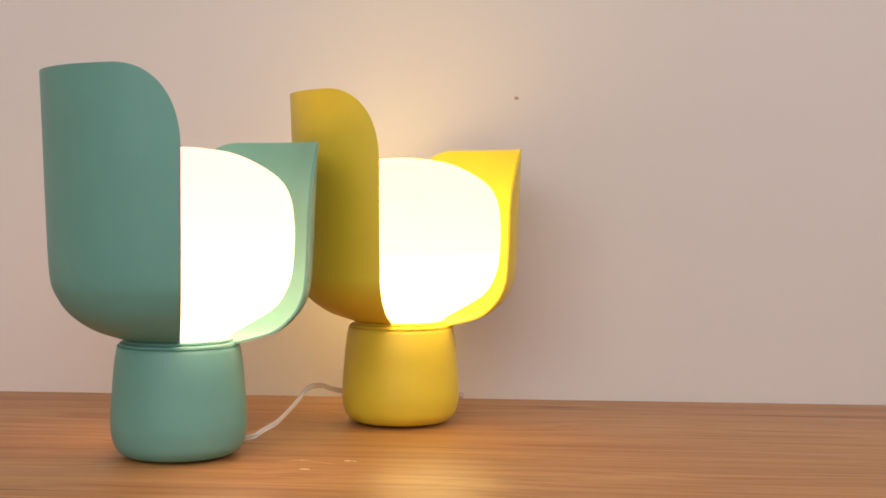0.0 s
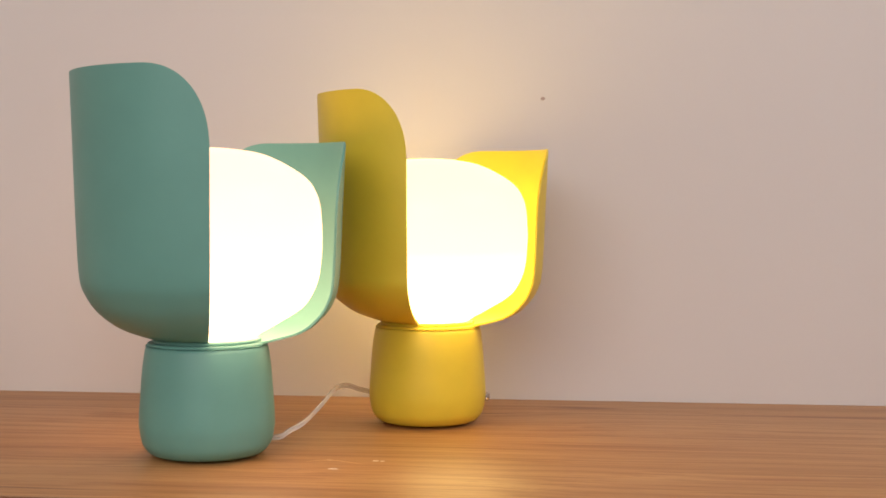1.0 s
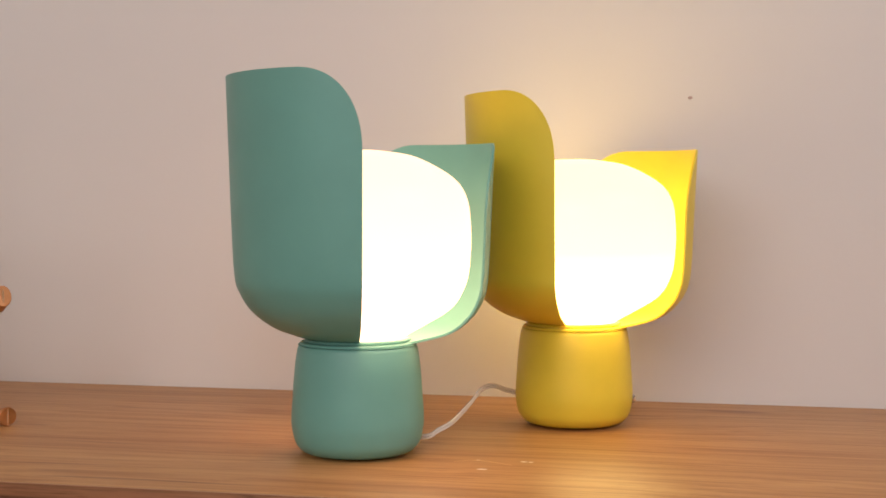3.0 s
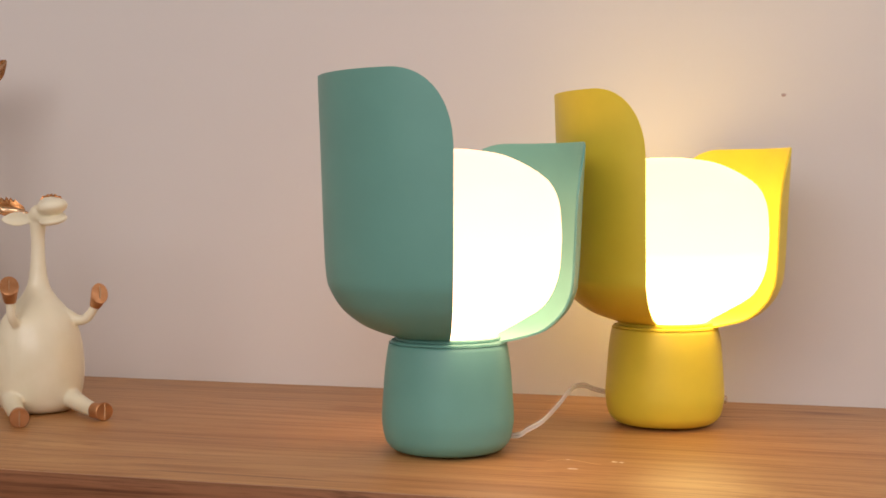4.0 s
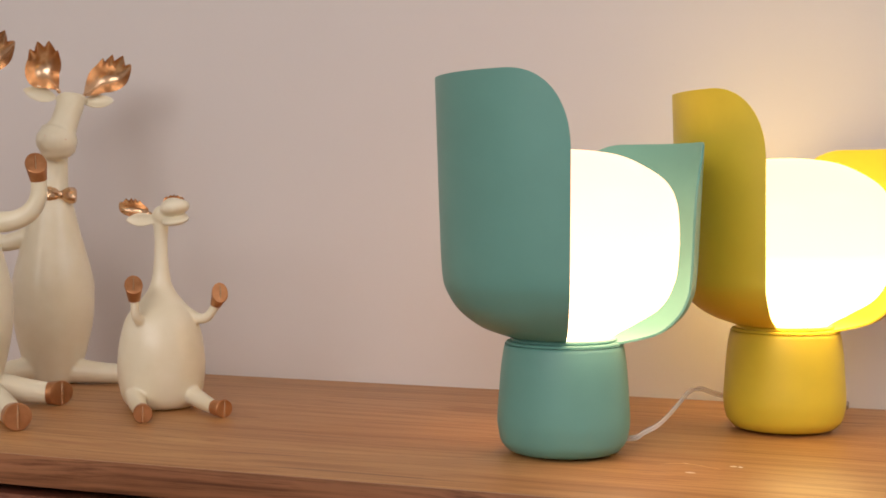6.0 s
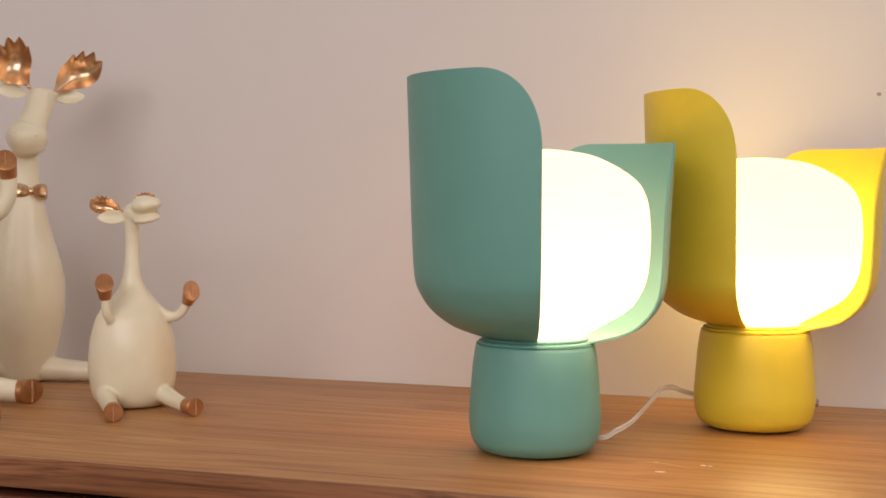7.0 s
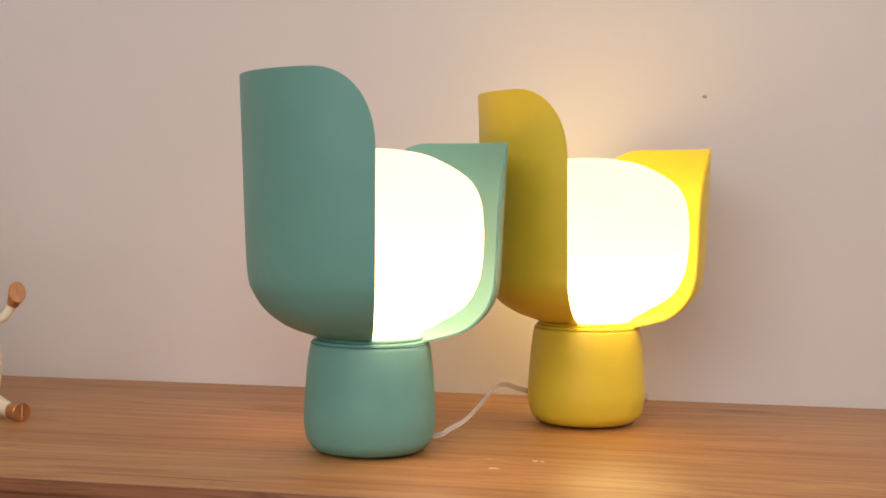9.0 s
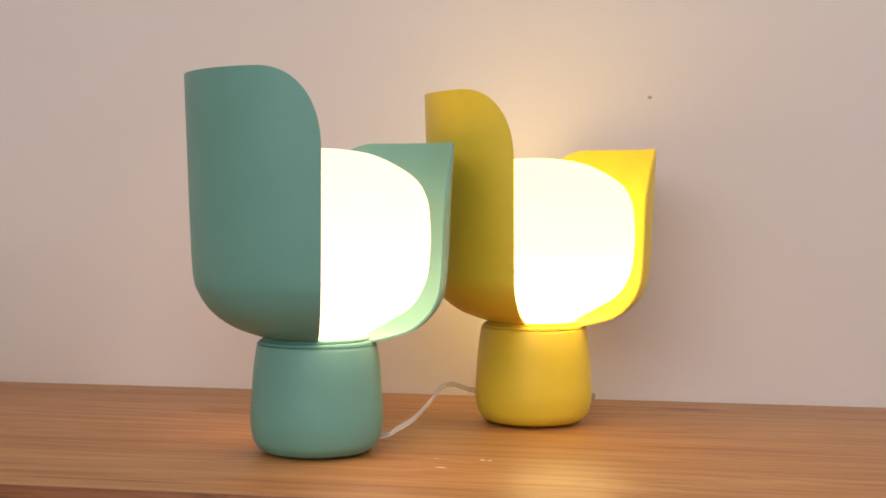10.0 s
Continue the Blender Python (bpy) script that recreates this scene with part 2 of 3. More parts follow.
wall = tagged(part("wall_north", box(bmesh.new(), XL - 0.12, XR + 0.12, WALL_Y, WALL_Y + 0.12, FLOOR_Z, CEIL_Z), WALL, smooth=False),
              "plain pinkish off-white painted plaster wall", "wall", kind="structure")
wall_with_opening("wall_east", "y", XR, YB, WALL_Y, (-0.95, 0.15, 0.65, 1.65))
wall_with_opening("wall_south", "x", YB - 0.12, XL - 0.12, XR + 0.12, (-1.4, 1.2, 0.65, 1.75))
tagged(part("wall_west", box(bmesh.new(), XL - 0.12, XL, YB, WALL_Y, FLOOR_Z, CEIL_Z), WALL, smooth=False),
       "plain painted wall", "wall", kind="structure")
tagged(part("floor", box(bmesh.new(), XL - 0.12, XR + 0.12, YB - 0.12, WALL_Y + 0.12, FLOOR_Z - 0.1, FLOOR_Z), FLOOR, smooth=False),
       "brown wooden floor", "floor", kind="structure")
tagged(part("ceiling", box(bmesh.new(), XL - 0.12, XR + 0.12, YB - 0.12, WALL_Y + 0.12, CEIL_Z, CEIL_Z + 0.1), CEILING, smooth=False),
       "plain white ceiling", "ceiling", kind="structure")

# a small dark nail hole in the wall
bm = bmesh.new()
bmesh.ops.create_uvsphere(bm, u_segments=12, v_segments=8, radius=1.0,
                          matrix=Matrix.LocRotScale((0.1939, WALL_Y, 0.2446), None, (0.0019, 0.0006, 0.0014)))
part("nail_hole", bm, SPOT, wall, "small dark nail hole")

# ---- sideboard ----
FRONT_Y, TOP_T = -0.0995, 0.0205
SX0, SX1 = -1.05, 0.85


def sideboard():
    side = tagged(new("sideboard"), "ash-veneered sideboard with a darker front edge, against the wall", "sideboard")
    part("top", box(bmesh.new(), SX0, SX1, FRONT_Y + 0.0015, WALL_Y - 0.001, -TOP_T, 0.0, 0.0008), TOPWOOD, side, "pale brown wood-grain top board")
    part("edge_band", box(bmesh.new(), SX0, SX1, FRONT_Y, FRONT_Y + 0.0014, -TOP_T + 0.0003, -0.0001, 0.00065), EDGEWOOD, side, "reddish brown grained edge band")
    part("arris", box(bmesh.new(), SX0, SX1, FRONT_Y - 0.0001, FRONT_Y + 0.0006, -0.0006, 0.0001, 0.0002), ARRIS, side, "worn front arris, edge highlight put into its pale colour")
    part("body", box(bmesh.new(), SX0 + 0.01, SX1 - 0.01, FRONT_Y + 0.026, WALL_Y - 0.006, FLOOR_Z + 0.08, -TOP_T - 0.0005, 0.001), DARK, side, "dark inner carcass")
    n = 4
    w = (SX1 - SX0 - 0.02) / n
    for i in range(n):
        x0 = SX0 + 0.01 + i * w
        part("drawer_front", box(bmesh.new(), x0 + 0.0015, x0 + w - 0.0015, FRONT_Y + 0.004, FRONT_Y + 0.0255, FLOOR_Z + 0.1, -TOP_T - 0.0065, 0.001), DOORWOOD, side, "reddish brown wooden front")
    for x in (SX0 + 0.06, SX1 - 0.1):
        for y in (FRONT_Y + 0.06, WALL_Y - 0.08):
            part("leg", box(bmesh.new(), x, x + 0.04, y, y + 0.04, FLOOR_Z, FLOOR_Z + 0.081, 0.002), DOORWOOD, side)
    # pale chips and a fine scratch in the veneer
    for x, y, a, b in ((0.1008, 0.0206, 0.0022, 0.0014), (0.1052, 0.0200, 0.0015, 0.0010), (0.0795, -0.0072, 0.0034, 0.0013), (0.0720, 0.0195, 0.0016, 0.0007)):
        bm = bmesh.new()
        bmesh.ops.create_uvsphere(bm, u_segments=10, v_segments=6, radius=1.0, matrix=Matrix.LocRotScale((x, y, 0.0), None, (a, b, 0.0003)))
        part("chip", bm, CHIP, side, "tiny pale chip")
    bm = bmesh.new()
    tube(bm, [(0.058, 0.012, 0.0, 0.0001), (0.066, 0.018, 0.0, 0.00018), (0.076, 0.0185, 0.0, 0.00022), (0.088, 0.0125, 0.0, 0.00015), (0.095, 0.009, 0.0, 0.0001)], 6, 6)
    part("scratch", bm, WORN, side, "fine pale scratch")
    return side


sideboard()

# ---- lamps ----
TALL = [(0.0328, 0.0743), (0.0412, 0.0766), (0.0543, 0.0819), (0.0668, 0.0915), (0.0741, 0.1023), (0.0777, 0.1137), (0.0795, 0.1455), (0.0814, 0.1994), (0.0828, 0.2401)]
SHORT = [(0.0335, 0.0712), (0.0399, 0.0719), (0.0612, 0.0780), (0.0729, 0.0868), (0.0800, 0.0976), (0.0833, 0.1126), (0.0853, 0.1549), (0.0873, 0.1981)]
GLASS = [(0.0288, 0.0740), (0.0340, 0.0776), (0.0443, 0.0834), (0.0608, 0.0943), (0.0694, 0.1096), (0.0721, 0.1276), (0.0722, 0.1456), (0.0697, 0.1631), (0.0608, 0.1763), (0.0381, 0.1889), (0.0153, 0.1932), (0.0004, 0.1936)]
BASE = [(0.0004, 0.0001), (0.0230, 0.0001), (0.0236, 0.0017), (0.0310, 0.0016), (0.0343, 0.0024), (0.0372, 0.0046), (0.0402, 0.0091), (0.0421, 0.0179), (0.0423, 0.0251), (0.0416, 0.0364), (0.0402, 0.0550), (0.0388, 0.0653), (0.0381, 0.0686), (0.0369, 0.0701), (0.0350, 0.0704), (0.0004, 0.0704)]


def petal(profile, a0, a1, rise=0.0, corner=0.041, drop=0.051, thick=0.0014):
    """A cup-shaped sheet from azimuth a0 to a1 (degrees), its upper corners rounded over corner by drop; rise: how much higher its rim ends at a1."""
    line = np.array(smooth_line(profile, 8))
    run = np.r_[0, np.cumsum(np.hypot(*np.diff(line, axis=0).T))]
    top, rad = run[-1], profile[-1][0]
    bm, n, m = bmesh.new(), 96, 60
    outer, inner = [], []
    for i in range(n + 1):
        f = 0.5 - 0.5 * math.cos(math.pi * i / n)
        a = radians(a0 + (a1 - a0) * f)
        s = min(f, 1 - f) * radians(abs(a1 - a0)) * rad
        end = top if s >= corner else top - drop + drop * max(1 - (1 - s / corner) ** 2.3, 0) ** (1 / 2.3)
        o, q = [], []
        for k in range(m + 1):
            d = end * k / m
            r, z = np.interp(d, run, line[:, 0]), np.interp(d, run, line[:, 1])
            lift = rise * f * (z - line[0, 1]) / (line[-1, 1] - line[0, 1])
            e = 0.0008
            dr, dz = (np.interp(min(d + e, top), run, line[:, j]) - np.interp(max(d - e, 0), run, line[:, j]) for j in (0, 1))
            g = math.hypot(dr, dz)
            ri, zi = r - thick * dz / g, z + thick * dr / g + lift
            o.append(bm.verts.new((r * math.cos(a), r * math.sin(a), z + lift)))
            q.append(bm.verts.new((ri * math.cos(a), ri * math.sin(a), zi)))
        outer.append(o), inner.append(q)
    for i in range(n):
        for k in range(m):
            bm.faces.new((outer[i][k], outer[i + 1][k], outer[i + 1][k + 1], outer[i][k + 1]))
            bm.faces.new((inner[i][k], inner[i][k + 1], inner[i + 1][k + 1], inner[i + 1][k]))
        for k in (0, m):
            bm.faces.new((outer[i][k], inner[i][k], inner[i + 1][k], outer[i + 1][k]))
    for i in (0, n):
        for k in range(m):
            bm.faces.new((outer[i][k], outer[i][k + 1], inner[i][k + 1], inner[i][k]))
    return bm


def table_lamp(x, y, crown, flare, tall_top, tall_edge, tall_span, short_edge, short_span, colour, glass, label, cable, size=1.0):
    lamp = tagged(new("table_lamp"), label, "table lamp", "pair of petal lamps")
    lamp.location = (x, y, 0)
    lamp.scale = (size,) * 3
    bm = bmesh.new()
    lathe(bm, [tuple(v) for v in smooth_line(BASE, 5)], 96)
    base = part("base", bm, colour, lamp)
    bm = bmesh.new()
    lathe(bm, [(0.0258, 0.0699), (0.0363, 0.0699), (0.0369, 0.0706), (0.0369, 0.0714), (0.0363, 0.0721), (0.0258, 0.0723)], 96)
    part("lower_collar", bm, colour, base)
    bm = bmesh.new()
    lathe(bm, [(0.0258, 0.0720), (0.0332, 0.0720), (0.0338, 0.0727), (0.0338, 0.0737), (0.0330, 0.0745), (0.0258, 0.0747)], 96)
    part("upper_collar", bm, colour, base)
    part("tall_petal", petal(TALL[:5] + [(r * flare, z) for r, z in TALL[5:-1]] + [(TALL[-1][0] * flare, tall_top)], tall_edge - tall_span, tall_edge), colour, lamp, "tall curved metal petal shade")
    part("short_petal", petal(SHORT, short_edge, short_edge + short_span, 0.003), colour, lamp, "short curved metal petal shade")
    bm = bmesh.new()
    lathe(bm, [tuple(v) for v in smooth_line(GLASS, 6)], 96)
    shell = part("diffuser", bm, glass, lamp, "lit white opal glass diffuser")
    shell.scale, shell.location = (1, 1, crown), (0, 0, 0.0737 * (1 - crown))
    bm = bmesh.new()
    for off in (-0.0009, 0.0009):
        tube(bm, [((a - x) / size, (b - y + 0.3 * off) / size, max(c + off, 0.0012) / size, 0.00092) for a, b, c in cable], 10, 10)
    part("cable", bm, CLEAR, lamp, "clear twin plastic power cable")
    return lamp


GX, GY, YX, YY = -0.0077, 0.0277, 0.1150, 0.171
table_lamp(GX, GY, 1.0, 1.0, 0.2386, -72.4, 120, -5.4, 109, GREEN, OPAL_G, "lit mint green table lamp with two metal petal shades",
           [(0.018, 0.050, 0.008), (0.034, 0.045, 0.0092), (0.040, 0.050, 0.0125), (0.0477, 0.060, 0.0168), (0.0526, 0.090, 0.0234), (0.0564, 0.120, 0.0304),
            (0.0605, 0.145, 0.0294), (0.0672, 0.160, 0.0246), (0.078, 0.185, 0.018), (0.094, 0.225, 0.006), (0.102, 0.278, 0.003)])
table_lamp(YX, YY, 0.983, 0.966, 0.2368, -93.8, 120, -18.5, 112, YELLOW, OPAL_Y, "lit yellow table lamp with two metal petal shades",
           [(0.128, 0.205, 0.008), (0.141, 0.218, 0.0125), (0.1535, 0.233, 0.0118), (0.153, 0.255, 0.006), (0.148, 0.282, 0.002)])


# ---- figurines ----
def blob(bm, p, radii, turn=(0, 0, 0), mat=0):
    made = bmesh.ops.create_uvsphere(bm, u_segments=24, v_segments=16, radius=1.0,
                                     matrix=Matrix.LocRotScale(p, Euler([radians(a) for a in turn]), radii))
    for f in {f for v in made["verts"] for f in v.link_faces}:
        f.material_index = mat


def hoof(bm, p, way, r0, r1, face=None):
    """A flared hoof from p along way (its length is way's), with a flat grooved sole."""
    way = Vector(way)
    side = way.orthogonal().normalized()
    ax = way.normalized()
    up = ax.cross(side)
    nrm = Vector(face).normalized() if face else ax
    loops = []
    for f, r in ((0, r0 * 0.9), (0.04, r0), (0.5, (r0 + r1) / 2), (0.93, r1), (1.0, r1 * 0.93)):
        loop = []
        for k in range(20):
            a = 2 * math.pi * k / 20
            q = Vector(p) + r * (side * math.cos(a) + up * math.sin(a))
            shift = -(q - Vector(p)).dot(nrm) / max(ax.dot(nrm), 0.35) * f
            loop.append(q + ax * (way.length * f + shift))
        loops.append(loop)
    rings(bm, loops, mat=2)
    # the cleft across the sole
    mid = Vector(p) + way
    across = nrm.cross(Vector((1, 0, 0)) if abs(nrm.x) < 0.8 else Vector((0, 1, 0))).normalized()
    tube(bm, [(*(mid - across * r1 * 0.85), r1 * 0.07), (*mid, r1 * 0.12), (*(mid + across * r1 * 0.85), r1 * 0.05)], 2, 6, 1)


def ear(bm, base, tip, width, face):
    """A cupped leaf-shaped ear."""
    base, tip, face = Vector(base), Vector(tip), Vector(face).normalized()
    way = tip - base
    across = way.cross(face).normalized()
    loops = []
    for i in range(11):
        t = i / 10
        w = width * 0.5 * (math.sin(math.pi * min(t * 0.92 + 0.08, 1)) ** 0.7)
        mid = base + way * t
        th = (1.6 + 0.10 * width) * (1 - 0.35 * t)
        row = []
        for k in range(16):
            a = 2 * math.pi * k / 16
            c, s = math.cos(a), math.sin(a)
            dip = -0.45 * w * (1 - c * c) if s > 0 else -0.45 * w * (1 - c * c) - th
            row.append(mid + across * w * c + face * dip)
        loops.append(row)
    rings(bm, loops)


def antler(bm, base, mid, half, tilt, fan, prongs, lean, depth, y=0.0):
    """A spoon-like bowl round mid (x, z), hollow towards the viewer, on a short stem from base; prongs stand on the part fan of its rim."""
    n, m, th = 120, 14, 0.9
    toward = math.degrees(math.atan2(base[1] - mid[1], base[0] - mid[0]))
    far = math.hypot(base[1] - mid[1], base[0] - mid[0])
    front, back = [], []
    for i in range(n):
        g = 360.0 * i / n
        a = radians(g - tilt)
        rim = half[0] * half[1] / math.hypot(half[1] * math.cos(a), half[0] * math.sin(a))
        off = abs((g - toward + 180) % 360 - 180)
        stem = max(0.0, 1 - off / 42.0) ** 2 * max(far - rim, 0)
        f = ((g - fan[0]) % 360) / (fan[1] - fan[0])
        tooth = (1 - abs((f * prongs) % 1.0 - 0.5) * 2) ** 0.8 if f < 1 else 0.0
        long = lean[2] * tooth * (0.75 + 0.5 * math.sin(math.pi * min(f, 1)))
        rows = ([], [])
        for k in range(m + 1):
            t = k / m
            out = max(0.0, (t - 0.70) / 0.30)
            r = rim * t + stem * t**3
            x = mid[0] + r * math.cos(radians(g)) + lean[0] * long * out
            z = mid[1] + r * math.sin(radians(g)) + lean[1] * long * out
            hollow = depth * (1 - t**2.2)
            rows[0].append(bm.verts.new((x, y + hollow - 0.12 * long * out, z)))
            rows[1].append(bm.verts.new((x, y + hollow + th * (1.6 - 0.9 * t) - 0.12 * long * out, z)))
        front.append(rows[0]), back.append(rows[1])
    for i in range(n):
        e = (i + 1) % n
        for k in range(m):
            for v in ((front[i][k], front[e][k], front[e][k + 1], front[i][k + 1]), (back[i][k], back[i][k + 1], back[e][k + 1], back[e][k])):
                bm.faces.new(v).material_index = 1
        bm.faces.new((front[i][m], front[e][m], back[e][m], back[i][m])).material_index = 1
    blob(bm, (base[0], y + 1.0, base[1]), (1.9, 1.9, 3.0), (0, 90 - toward, 0), 1)


def limb(bm, *points):
    tube(bm, points, 6, 16)
    for p in (points[0], points[-1]):
        blob(bm, p[:3], (p[3],) * 3)


def only(bm, kept):
    """A copy of bm with the faces of the kept materials alone."""
    out = bm.copy()
    bmesh.ops.delete(out, geom=[f for f in out.faces if f.material_index not in kept], context="FACES")
    return out


def finish_figure(name, bm, x, y, face_to, label, size=0.965):
    """Fuses the cream pieces into one moulded body, joins the copper pieces to it, and stands the figure up."""
    bmesh.ops.scale(bm, vec=(0.001 * size,) * 3, verts=bm.verts)
    cream, copper = only(bm, (0,)), only(bm, (1, 2))
    bm.free()
    bmesh.ops.recalc_face_normals(cream, faces=cream.faces)
    bmesh.ops.recalc_face_normals(copper, faces=copper.faces)
    mesh = bpy.data.meshes.new(name)
    cream.to_mesh(mesh)
    cream.free()
    raw = new("mould", mesh)
    fuse = raw.modifiers.new("fuse", "REMESH")
    fuse.mode, fuse.voxel_size = "VOXEL", 0.0010
    ease = raw.modifiers.new("ease", "SMOOTH")
    ease.factor, ease.iterations = 0.5, 6
    done = bpy.data.meshes.new_from_object(raw.evaluated_get(bpy.context.evaluated_depsgraph_get()))
    bpy.data.objects.remove(raw)
    whole = bmesh.new()
    whole.from_mesh(done)
    for f in whole.faces:
        f.material_index = 0
    spare = bpy.data.meshes.new(name)
    copper.to_mesh(spare)
    copper.free()
    whole.from_mesh(spare)
    ob = part(name, whole, [CREAM, COPPER, HOOF], None, label)
    d = Vector(face_to) - Vector((x, y))
    ob.matrix_world = pose(x, y, 0, 0, 0, math.degrees(math.atan2(d.y, d.x)) + 90)
    return tagged(ob, label, "figurine", "deer figurine family")


# Local millimetres: x to the viewer's right, -y towards the viewer, z up.
SEEN_FROM = (0.214, -0.789)


def small_deer():
    bm = bmesh.new()
    lathe(bm, [tuple(v) for v in smooth_line([(0.4, 0), (20, 0.2), (28.5, 4), (33.0, 14.6), (35.0, 31), (34.2, 48), (31.8, 61), (27.6, 73.8), (20.6, 83),
              (13.0, 92), (8.4, 101), (6.2, 115), (5.3, 133), (6.0, 147), (5, 156), (0.4, 159)], 5)], 48, (-1.6, 0))
    blob(bm, (0, -1, 156), (8.5, 8.5, 8.0))
    # the muzzle lifted, its wide mouth a little open
    blob(bm, (9.5, -11.0, 162.2), (12.0, 12.5, 6.8), (0, -9, 0))
    blob(bm, (8.0, -8.0, 163.0), (9.8, 10.0, 7.0), (0, -4, 0))
    blob(bm, (10.0, -11.0, 151.6), (11.2, 10.5, 3.6), (12, -11, 0))
    blob(bm, (4.0, -4.0, 157.5), (7.5, 7.0, 5.0))
    ear(bm, (-6, -2, 153.0), (-29.5, -6, 152.2), 12, (0.1, -1, 0.25))
    ear(bm, (5, 5, 155), (22, 12, 154), 12, (0.1, -1, 0.35))
    antler(bm, (-11.0, 156.8), (-23.2, 160.5), (11.6, 6.4), -8, (30, 175), 5, (-0.2, 0.97, 2.4), 6.0, 3.5)
    antler(bm, (8, 160), (9.0, 166.0), (9.0, 5.0), 0, (10, 170), 5, (0.0, 1.0, 1.4), 5.0, 6.0)
    limb(bm, (-15, -17, 71, 4.6), (-18.6, -24, 72.5, 4.2), (-21.4, -29, 78, 3.8), (-22.2, -30, 90, 3.5))
    hoof(bm, (-22.2, -30, 88.5), (-0.7, -3, 13.8), 4.6, 7.2, (0, -0.75, 0.65))
    limb(bm, (18, -6, 77, 5.5), (27.5, -10, 72.5, 4.4), (35, -14, 74.2, 3.9), (41.2, -17, 83.5, 3.5))
    hoof(bm, (40.8, -17, 82.8), (4.0, -3, 11.5), 4.2, 7.0, (0.35, -0.8, 0.5))
    limb(bm, (-22, -15, 13, 8.5), (-20.5, -38, 9.2, 7.0), (-16, -72, 7.4, 6.0))
    hoof(bm, (-16, -71, 7.4), (0.5, -11, -0.2), 6.7, 7.3)
    limb(bm, (20, -14, 13, 8.0), (30, -38, 9.0, 6.6), (38.5, -60, 7.2, 5.4))
    hoof(bm, (37.8, -58.5, 7.3), (8.0, -8.5, -0.2), 6.0, 7.2, (0.55, -1, 0))
    return finish_figure("deer_figurine", bm, -0.3517, 0.1033, SEEN_FROM, "small seated cream resin deer figurine with copper hooves and antlers")


BODY = [(0.4, 0), (16, 0.2), (22, 5), (26, 17), (30, 30), (34.0, 47), (37.0, 66), (37.6, 90), (35.0, 106), (31.0, 121), (26.5, 137), (23.0, 150),
        (19.5, 165), (15.5, 180), (12.2, 192), (10.8, 206), (10.5, 225), (10, 240), (0.4, 244)]


def head(bm, u, z):
    """A long face that looks down, with ears and cupped antlers."""
    tube(bm, [(2, 0, z - 88, 13), (3, -1, z - 66, 11.2), (u - 9, -2, z - 40, 10.2), (u - 2, 3, z - 14, 10.0), (u, 3, z - 4, 8)], 6, 22)
    tube(bm, [(u + 3.4, -2, z + 2, 12.0), (u + 2.2, -5, z - 6, 12.6), (u - 0.5, -9, z - 15, 12.2), (u - 3.5, -13, z - 24, 12.6), (u - 7, -16, z - 32, 15.0)], 6, 26)
    blob(bm, (u + 3.6, 0, z + 0.5), (14.5, 10.0, 6.2))
    blob(bm, (u - 10, -18, z - 39.5), (18.8, 17, 16.0))
    blob(bm, (u - 8.5, -17, z - 49), (16.0, 13, 8.2), (0, -10, 0))
    for x, h in ((u - 20, -36), (u - 2, -39)):
        blob(bm, (x, -33.6, z + h), (0.6, 0.5, 0.45), mat=1)
    ear(bm, (u - 11, 2, z + 1.5), (u - 40, -3, z + 8), 15, (0.1, -1, -0.1))
    ear(bm, (u + 15, 2, z - 1), (u + 43, -3, z + 0.5), 14, (-0.1, -1, 0.35))
    antler(bm, (u - 8, z + 8), (u - 21.5, z + 28.5), (19.5, 15.4), 64, (20, 150), 4, (-0.22, 0.97, 6.2), 13.0, -2.0)
    antler(bm, (u + 14.5, z + 3.5), (u + 37.5, z + 21.8), (19.6, 14.2), 16, (2, 140), 4, (0.42, 0.90, 6.4), 12.0, -2.0)


def bow_tie(bm, u, v, z):
    for s in (-1, 1):
        loops = []
        for f, w, h in ((0, 3.0, 3.4), (0.22, 4.8, 5.2), (0.55, 6.2, 6.4), (0.85, 5.6, 6.4), (1.0, 3.0, 4.4)):
            loops.append([(u + s * (1.5 + 13.2 * f), v + w * math.cos(a) * (1 + 0.15 * math.sin(5 * a + 3 * f)) + 2.2 * f, z - 0.06 * s * f * 11 + 1.1 * h * math.sin(a) * (1 + 0.13 * math.cos(4 * a + 2 * f))) for a in (2 * math.pi * k / 18 for k in range(18))])
        rings(bm, loops, mat=1)
    blob(bm, (u, v - 1, z), (3.2, 3.6, 3.9), mat=1)


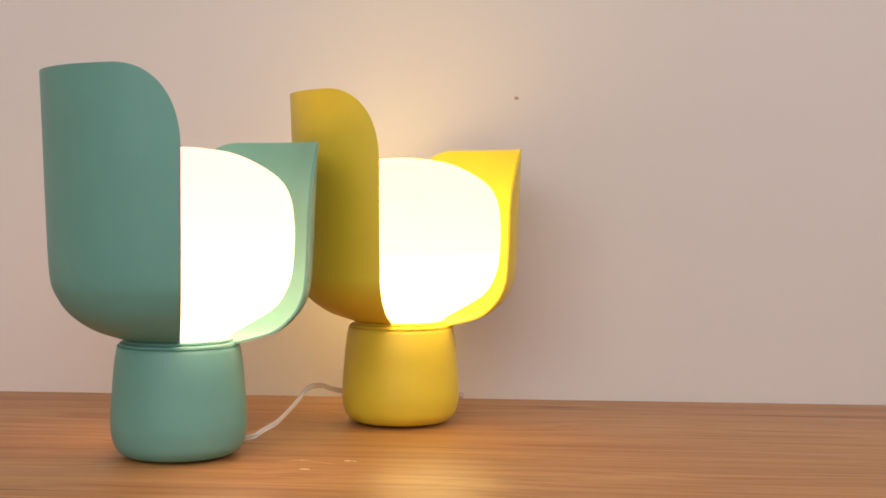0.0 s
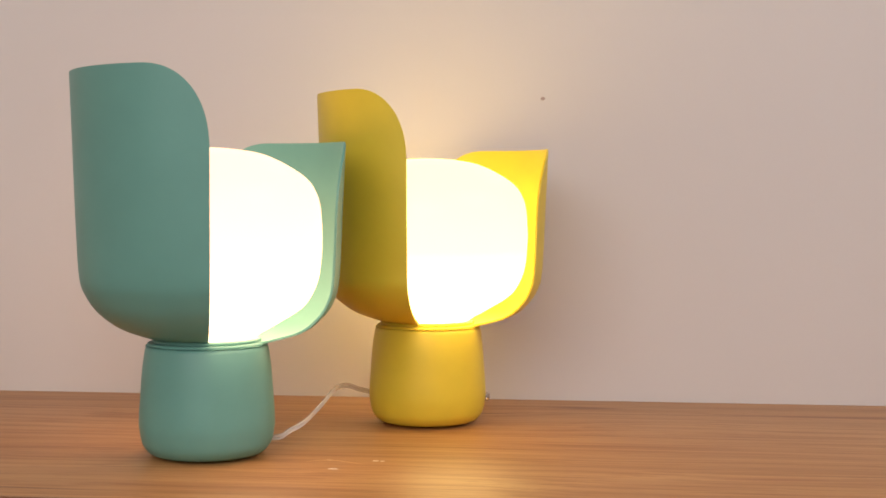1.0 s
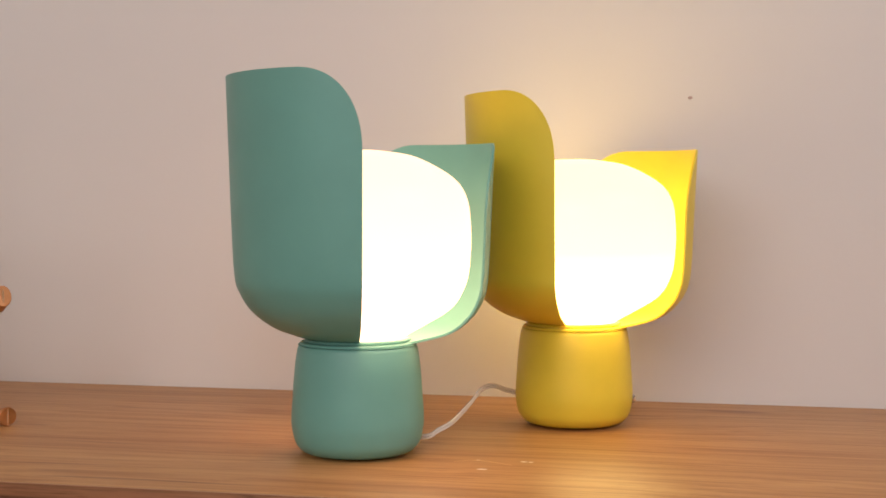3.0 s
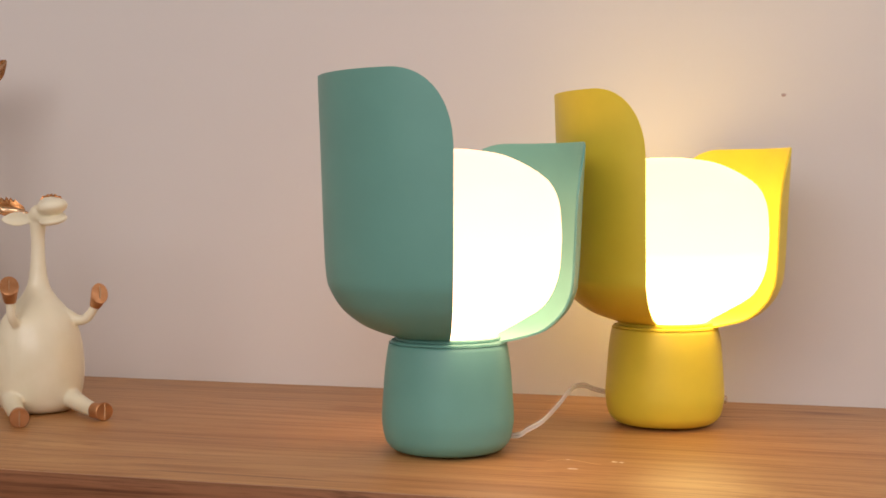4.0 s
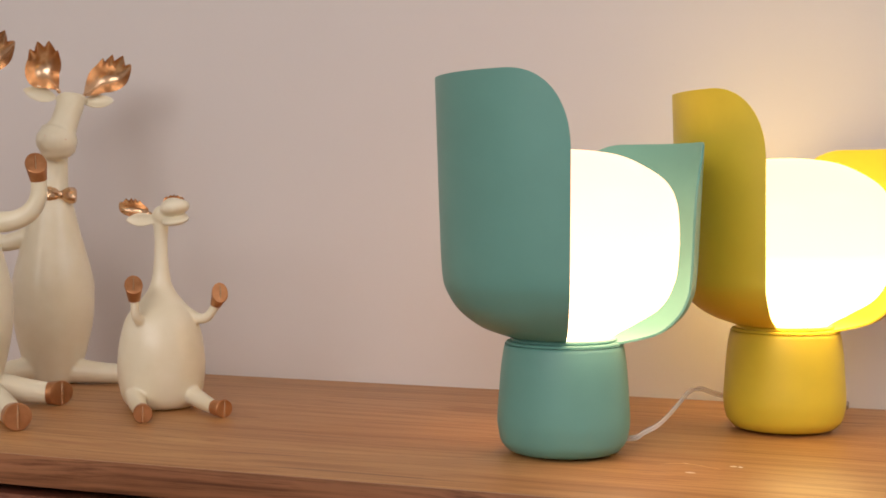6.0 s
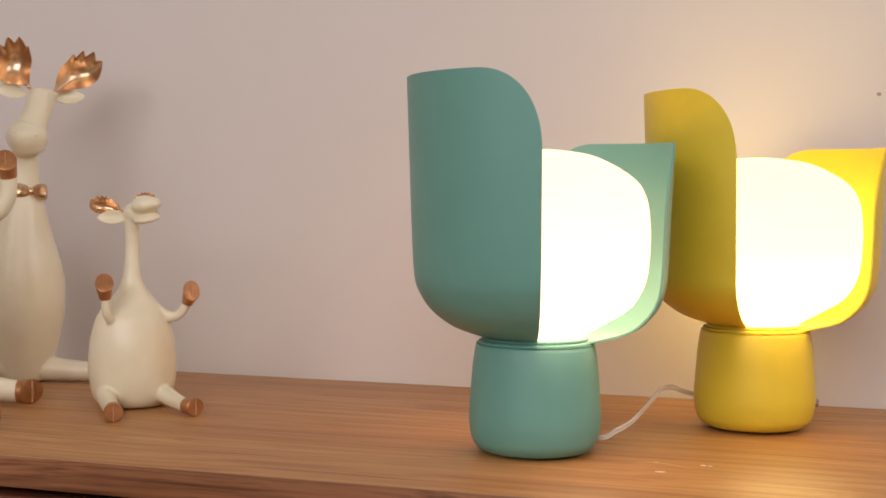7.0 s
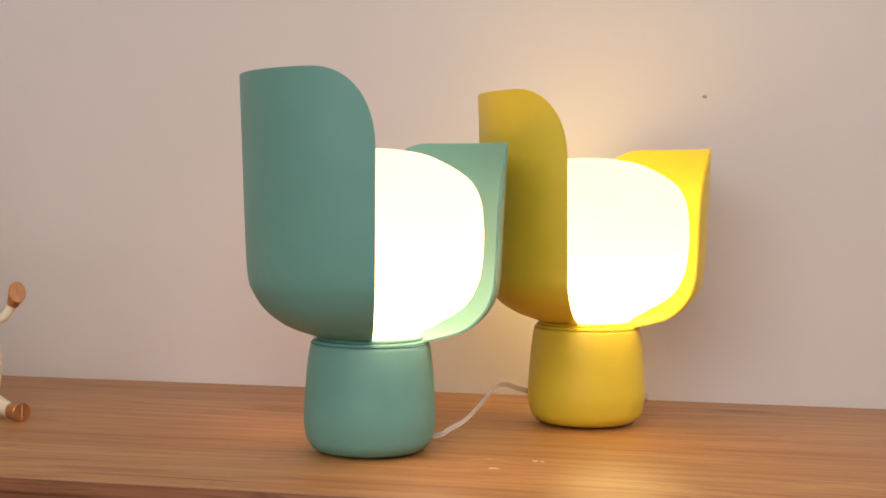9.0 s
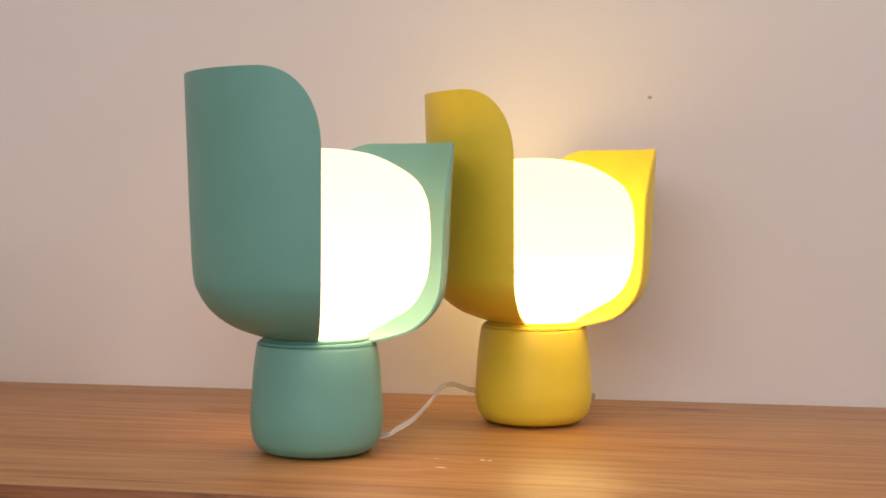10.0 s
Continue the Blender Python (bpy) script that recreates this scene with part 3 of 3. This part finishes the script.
def big_deer():
    bm = bmesh.new()
    lathe(bm, [tuple(v) for v in smooth_line(BODY, 5)], 56)
    head(bm, 14, 266)
    bow_tie(bm, 7, -15.5, 176.8)
    limb(bm, (8, -6, 14, 13), (36, -14, 11.0, 10.4), (66, -22, 9.4, 8.8))
    hoof(bm, (65, -22, 10.2), (13, -5, 0), 9.0, 10.2)
    limb(bm, (-8, -4, 17, 13), (-36, -10, 13.5, 10.8), (-64, -16, 10.5, 9.0))
    hoof(bm, (-63, -16, 10.2), (-13, -5, 0), 9.0, 10.2)
    limb(bm, (-18, 0, 140, 9), (-44, 6, 132, 8), (-60, 8, 142, 7.2), (-64, 6, 158, 6.6))
    hoof(bm, (-64, 6, 156), (-1, -3, 20), 6.8, 9.5, (0, -0.7, 0.7))
    return finish_figure("deer_figurine", bm, -0.517, 0.1865, SEEN_FROM, "tall seated cream resin deer figurine with copper antlers and bow tie", 0.945)


def front_deer():
    bm = bmesh.new()
    lathe(bm, [tuple(v) for v in smooth_line(BODY, 5)], 56)
    head(bm, -18, 262)
    limb(bm, (16, -6, 150, 9.5), (36, -12, 151, 8.2), (50, -16, 158, 7.6), (56.5, -18, 170, 6.9), (57, -19, 183, 6.3))
    hoof(bm, (57, -19, 183.5), (-2.6, -4, 14.5), 6.7, 8.6, (-0.1, -0.78, 0.62))
    limb(bm, (-16, -6, 150, 9.5), (-36, -12, 151, 8.2), (-50, -16, 158, 7.6), (-58, -19, 184, 6.8))
    hoof(bm, (-58, -19, 182), (2, -4, 20), 6.9, 9.4, (0.1, -0.78, 0.62))
    limb(bm, (12, -20, 18, 13), (26, -70, 12, 10.2), (32.5, -114, 9.8, 8.4))
    hoof(bm, (32.5, -113, 10.4), (3, -14, 0), 9.0, 10.4)
    limb(bm, (10, 0, 20, 13), (40, -1, 13.5, 11.0), (65, -4, 10.0, 8.8))
    hoof(bm, (63.5, -4, 10.2), (11, -4, 0), 9.2, 10.2, (0.6, -0.8, 0))
    return finish_figure("deer_figurine", bm, -0.490, 0.040, SEEN_FROM, "seated cream resin deer figurine with a raised copper hoof")


small_deer()
big_deer()
front_deer()
